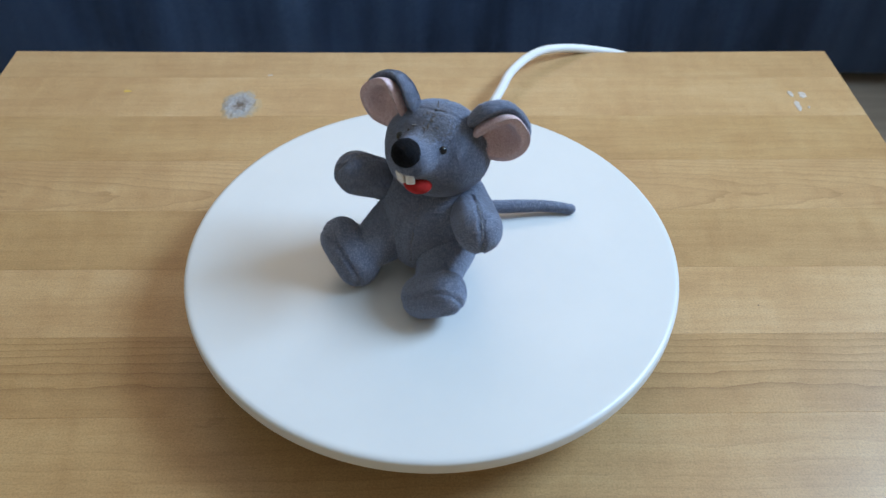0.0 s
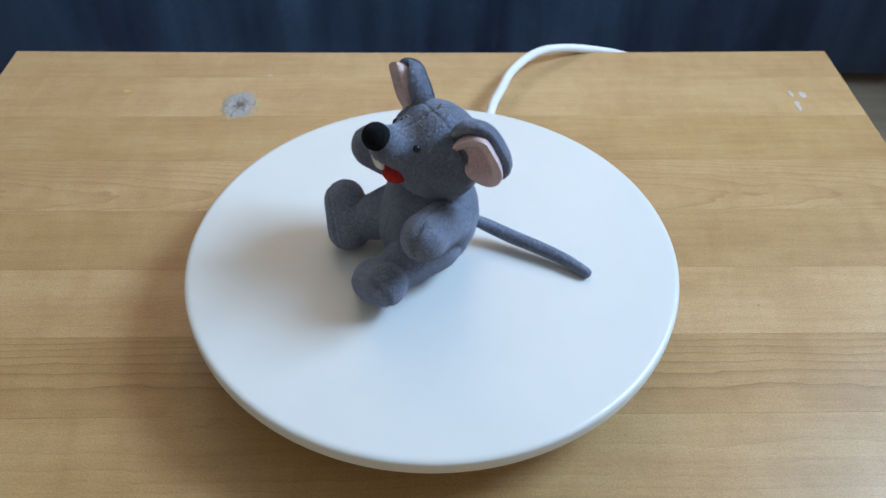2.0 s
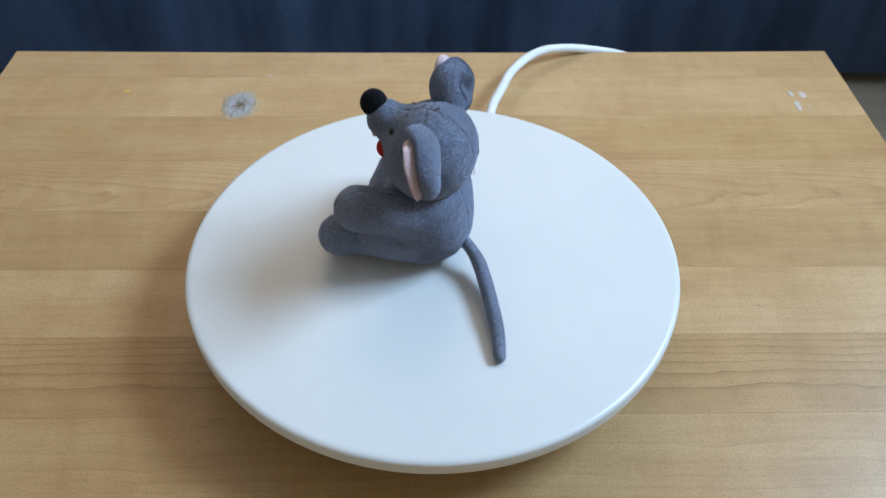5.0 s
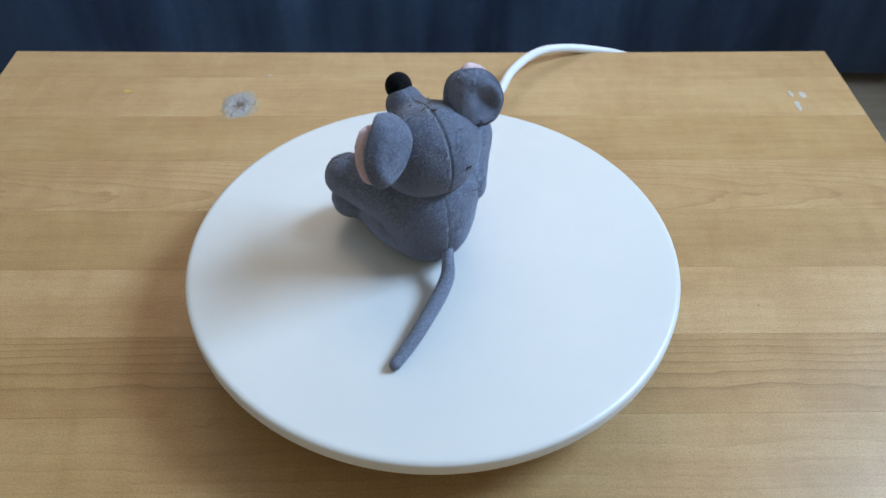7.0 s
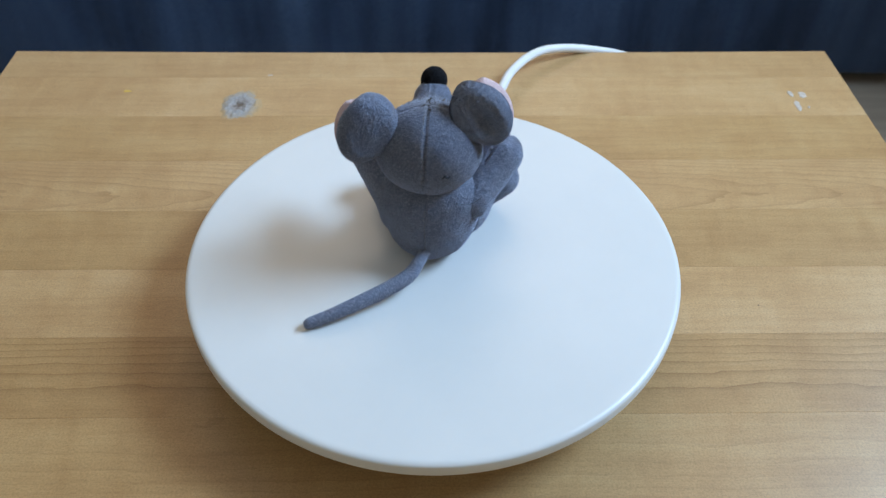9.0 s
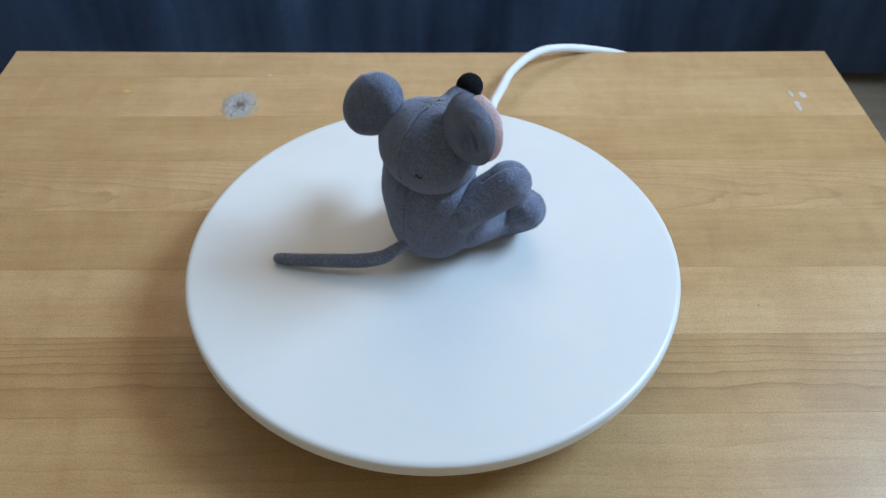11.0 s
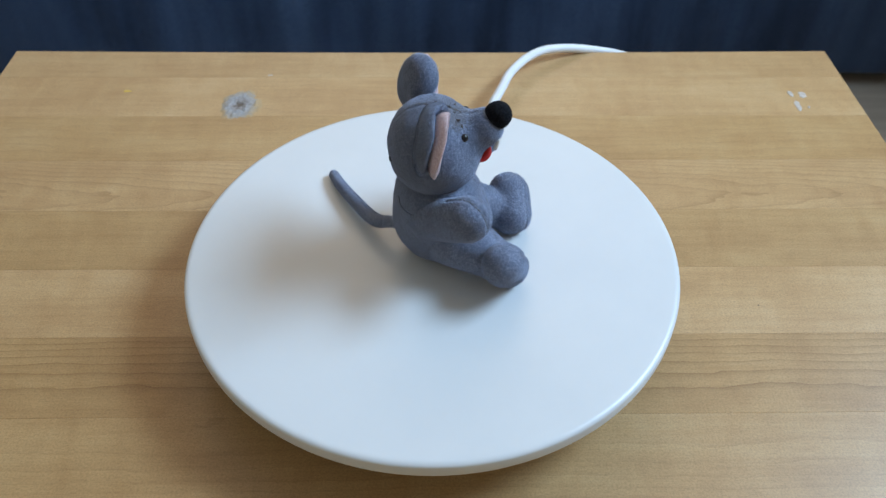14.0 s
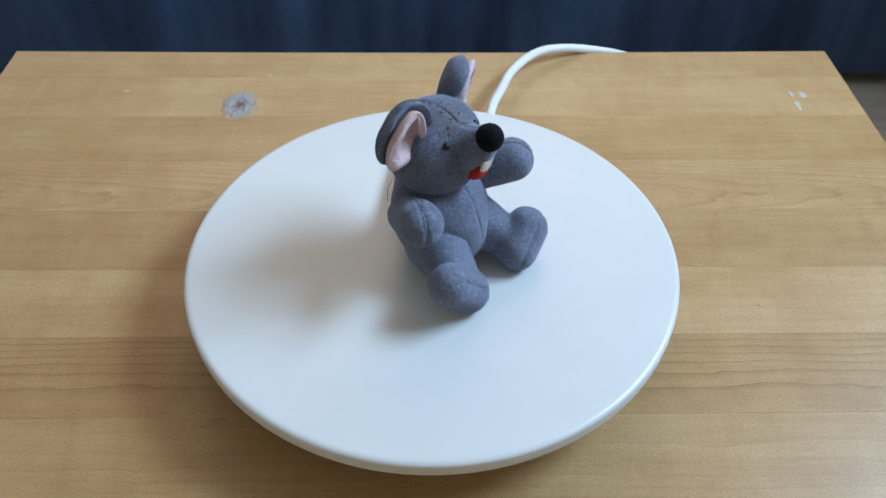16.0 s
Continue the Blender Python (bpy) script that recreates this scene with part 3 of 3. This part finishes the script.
    for hip, ankle, heel, toe, s in (((-12, -9, 18), (-20.5, -25, 12.5), (-21.5, -30.5, 9), (-30.2, -27.6, 18.6), 10), ((11, -8, 17), (13.5, -28, 11), (11.5, -36, 8.8), (20.5, -35.5, 14.5), 12)):
        hip, ankle, heel, toe = mm(*hip), mm(*ankle), mm(*heel), mm(*toe)
        ax = (toe - heel) / np.linalg.norm(toe - heel)
        out = np.cross(ax, np.cross((ankle - hip), ax))
        out /= np.linalg.norm(out)

        def leg(p):
            return blend(rod(p, hip, ankle, 0.0130, 0.0088), rod(p, heel, toe, 0.0090, 0.0088), 0.0016)
        sole = lambda p: (p - (heel + toe) / 2) @ out - 0.0045
        part("leg", with_pile(stuffed((ankle + heel) / 2, leg, 5, 0.05, 0.0005, [(sole, 0.0005, 0.0009)], floor=0.0003, seed=s), 42000, PILE, seed=s), GREY, toy)
    tail = tube([(*mm(x, y, z), r / 1000) for x, y, z, r in ((3, 15, 13, 2.3), (6, 20, 11, 2.4), (10, 25, 8.0, 2.8), (18, 30.5, 6.0, 2.9), (29, 37, 5.0, 2.75), (40, 43, 3.9, 2.5), (50.3, 47.2, 2.4, 2.1))], 20, 12)
    part("tail", with_pile(tail, 22000, 0.0006, seed=14), GREY, toy, "thin grey plush tail")
    build_ear(toy, mm(25.0, 5.4, 69.6), (26, 5, 14), 39, 0.0124, 20, 5, 0.20, 0.0, 0.32, 0.30)
    build_ear(toy, mm(-17.9, 2.0, 74.2), (-21, -1, 17), -21, 0.0124, 22, 24, 0.05, 1.12, 0.55, 0.30)
    # pulled threads: a dark nick behind the head, a loose end at the neck
    part("pulled_thread", tube([(*mm(x, y, z), 0.00035) for x, y, z in ((-6.6, 17.0, 55.6), (-5.6, 17.4, 55.0), (-4.8, 17.5, 56.2), (-3.9, 17.6, 55.2))], 8, 5), THREAD, hd, "dark pulled thread")
    part("loose_thread", tube([(*mm(x, y, z), 0.00013) for x, y, z in ((-9.5, 14.5, 39.5), (-13.5, 13.8, 38.2), (-17, 11.5, 37.5), (-20.0, 9.2, 38.4))], 6, 6), THREAD, toy, "fine loose grey thread")
    return toy


def build_ear(toy, centre, out, azimuth, size, seed, fold, twist, dent, hollow, start):
    """A cupped round ear: grey behind, pink within, its upper inner edge folded forward. azimuth: degrees from straight ahead that it faces. start: where the fold begins."""
    e = Vector(out).normalized()
    n = Vector((math.sin(radians(azimuth)), -math.cos(radians(azimuth)), 0.12))
    n = (n - e * n.dot(e)).normalized()
    cf, sf = math.cos(radians(fold)), math.sin(radians(fold))
    up = e.cross(n)
    if up.z < 0:
        up = -up

    def at(u, v, lift):
        """u outwards from the head, v upwards, both -1 to 1; lift along the normal."""
        r2 = u * u + v * v
        low = max(0.0, -v)
        cup = 0.34 * r2 * (1 - 0.4 * low) - twist * u * low
        pinch = 1 - 0.32 * max(0.0, -u) ** 1.5
        q, s = v * cf - u * sf, v * sf + u * cf      # across and along the fold
        curl = 0.44
        w, side = cup, 0.0
        if q > start:
            a = min((q - start) / curl, 2.3)
            w += curl * (1 - math.cos(a))
            q2 = start + curl * math.sin(a)
            side = math.sin(a)
            slope = math.cos(a)
        else:
            q2, slope = q, 1.0
        u2, v2 = s * cf - q2 * sf, q2 * cf + s * sf
        wob = 0.05 * noise.noise(Vector((u * 1.5, v * 1.5, seed)))
        p = e * (u2 * size) + up * (v2 * pinch * size * 1.18) + n * ((w + wob - 0.26) * size)
        turned = n * slope - (up * cf - e * sf) * side
        return np.array(p + turned * lift) + centre
    rings, steps = 18, 64

    def swell(s, u, v, lining):
        """In front a soft roll inside the rim round a hollow; behind a dent in the middle."""
        r = math.hypot(u, v)
        roll = math.exp(-((r - 0.76) / 0.26) ** 2)
        if s > 0:
            return hollow + (1 - hollow) * roll
        return 1.0 if lining else 0.85 + 0.35 * roll - dent * math.exp(-((u - 0.12) ** 2 + 0.40 * (v + 0.15) ** 2) / 0.10)

    def shell(front, back, rim, lining=False):
        verts, faces = [], []
        for s, lift in ((1, front), (-1, back)):
            for k in range(rings + 1):
                for i in range(steps):
                    a, q = 2 * math.pi * i / steps, math.sin(math.pi / 2 * k / rings)
                    r, rd = q * rim, math.sqrt(max(0.0, 1 - q ** (3 if lining else 5)))
                    verts.append(at(r * math.cos(a), r * math.sin(a), lift * rd * swell(s, r * math.cos(a), r * math.sin(a), lining) + (front + back) / 2 * (1 - rd)))
        m = (rings + 1) * steps
        for k in range(rings):
            for i in range(steps):
                j = (i + 1) % steps
                f = (k * steps + i, (k + 1) * steps + i, (k + 1) * steps + j, k * steps + j)
                faces += [f, tuple(m + q for q in f[::-1])]
        for i in range(steps):
            j = (i + 1) % steps
            o = rings * steps
            faces.append((o + i, m + o + i, m + o + j, o + j))
        return np.array(verts), faces
    back = shell(0.0020, -0.0034, 0.965)
    ear = part("ear", with_pile(back, 32000, PILE, seed=seed), GREY, toy)
    part("inner_ear", with_pile(shell(0.0070, 0.0012, 0.996, True), 16000, 0.0004, seed=seed + 1), PINK, ear, "soft pink ear lining")


build_room()
build_sofa()
build_table()
platter = build_turntable()
build_cable()
mouse = build_mouse()


def motions():
    """The platter turns on its base, and the toy rides on it."""
    times = [0.5 * i for i in range(33)]
    rows = []
    for t in times:      # the platter runs a little out of true
        off, low = radians(RATE * (t - 8)), radians(RATE * (t - 10) - 90)
        lean = Matrix.Rotation(radians(0.22), 4, Vector((-math.sin(low), math.cos(low), 0)))
        rows.append((t, Matrix.Translation((0.0004 * math.cos(off), 0.0004 * math.sin(off), TOP - TZ)) @ lean @ pose(0, 0, 0, 0, 0, START + RATE * t)))
    walk(platter, rows)
    walk(mouse, [(t, pose(0, 0, TOP, 0, 0, START + RATE * t)) for t in times])


motions()
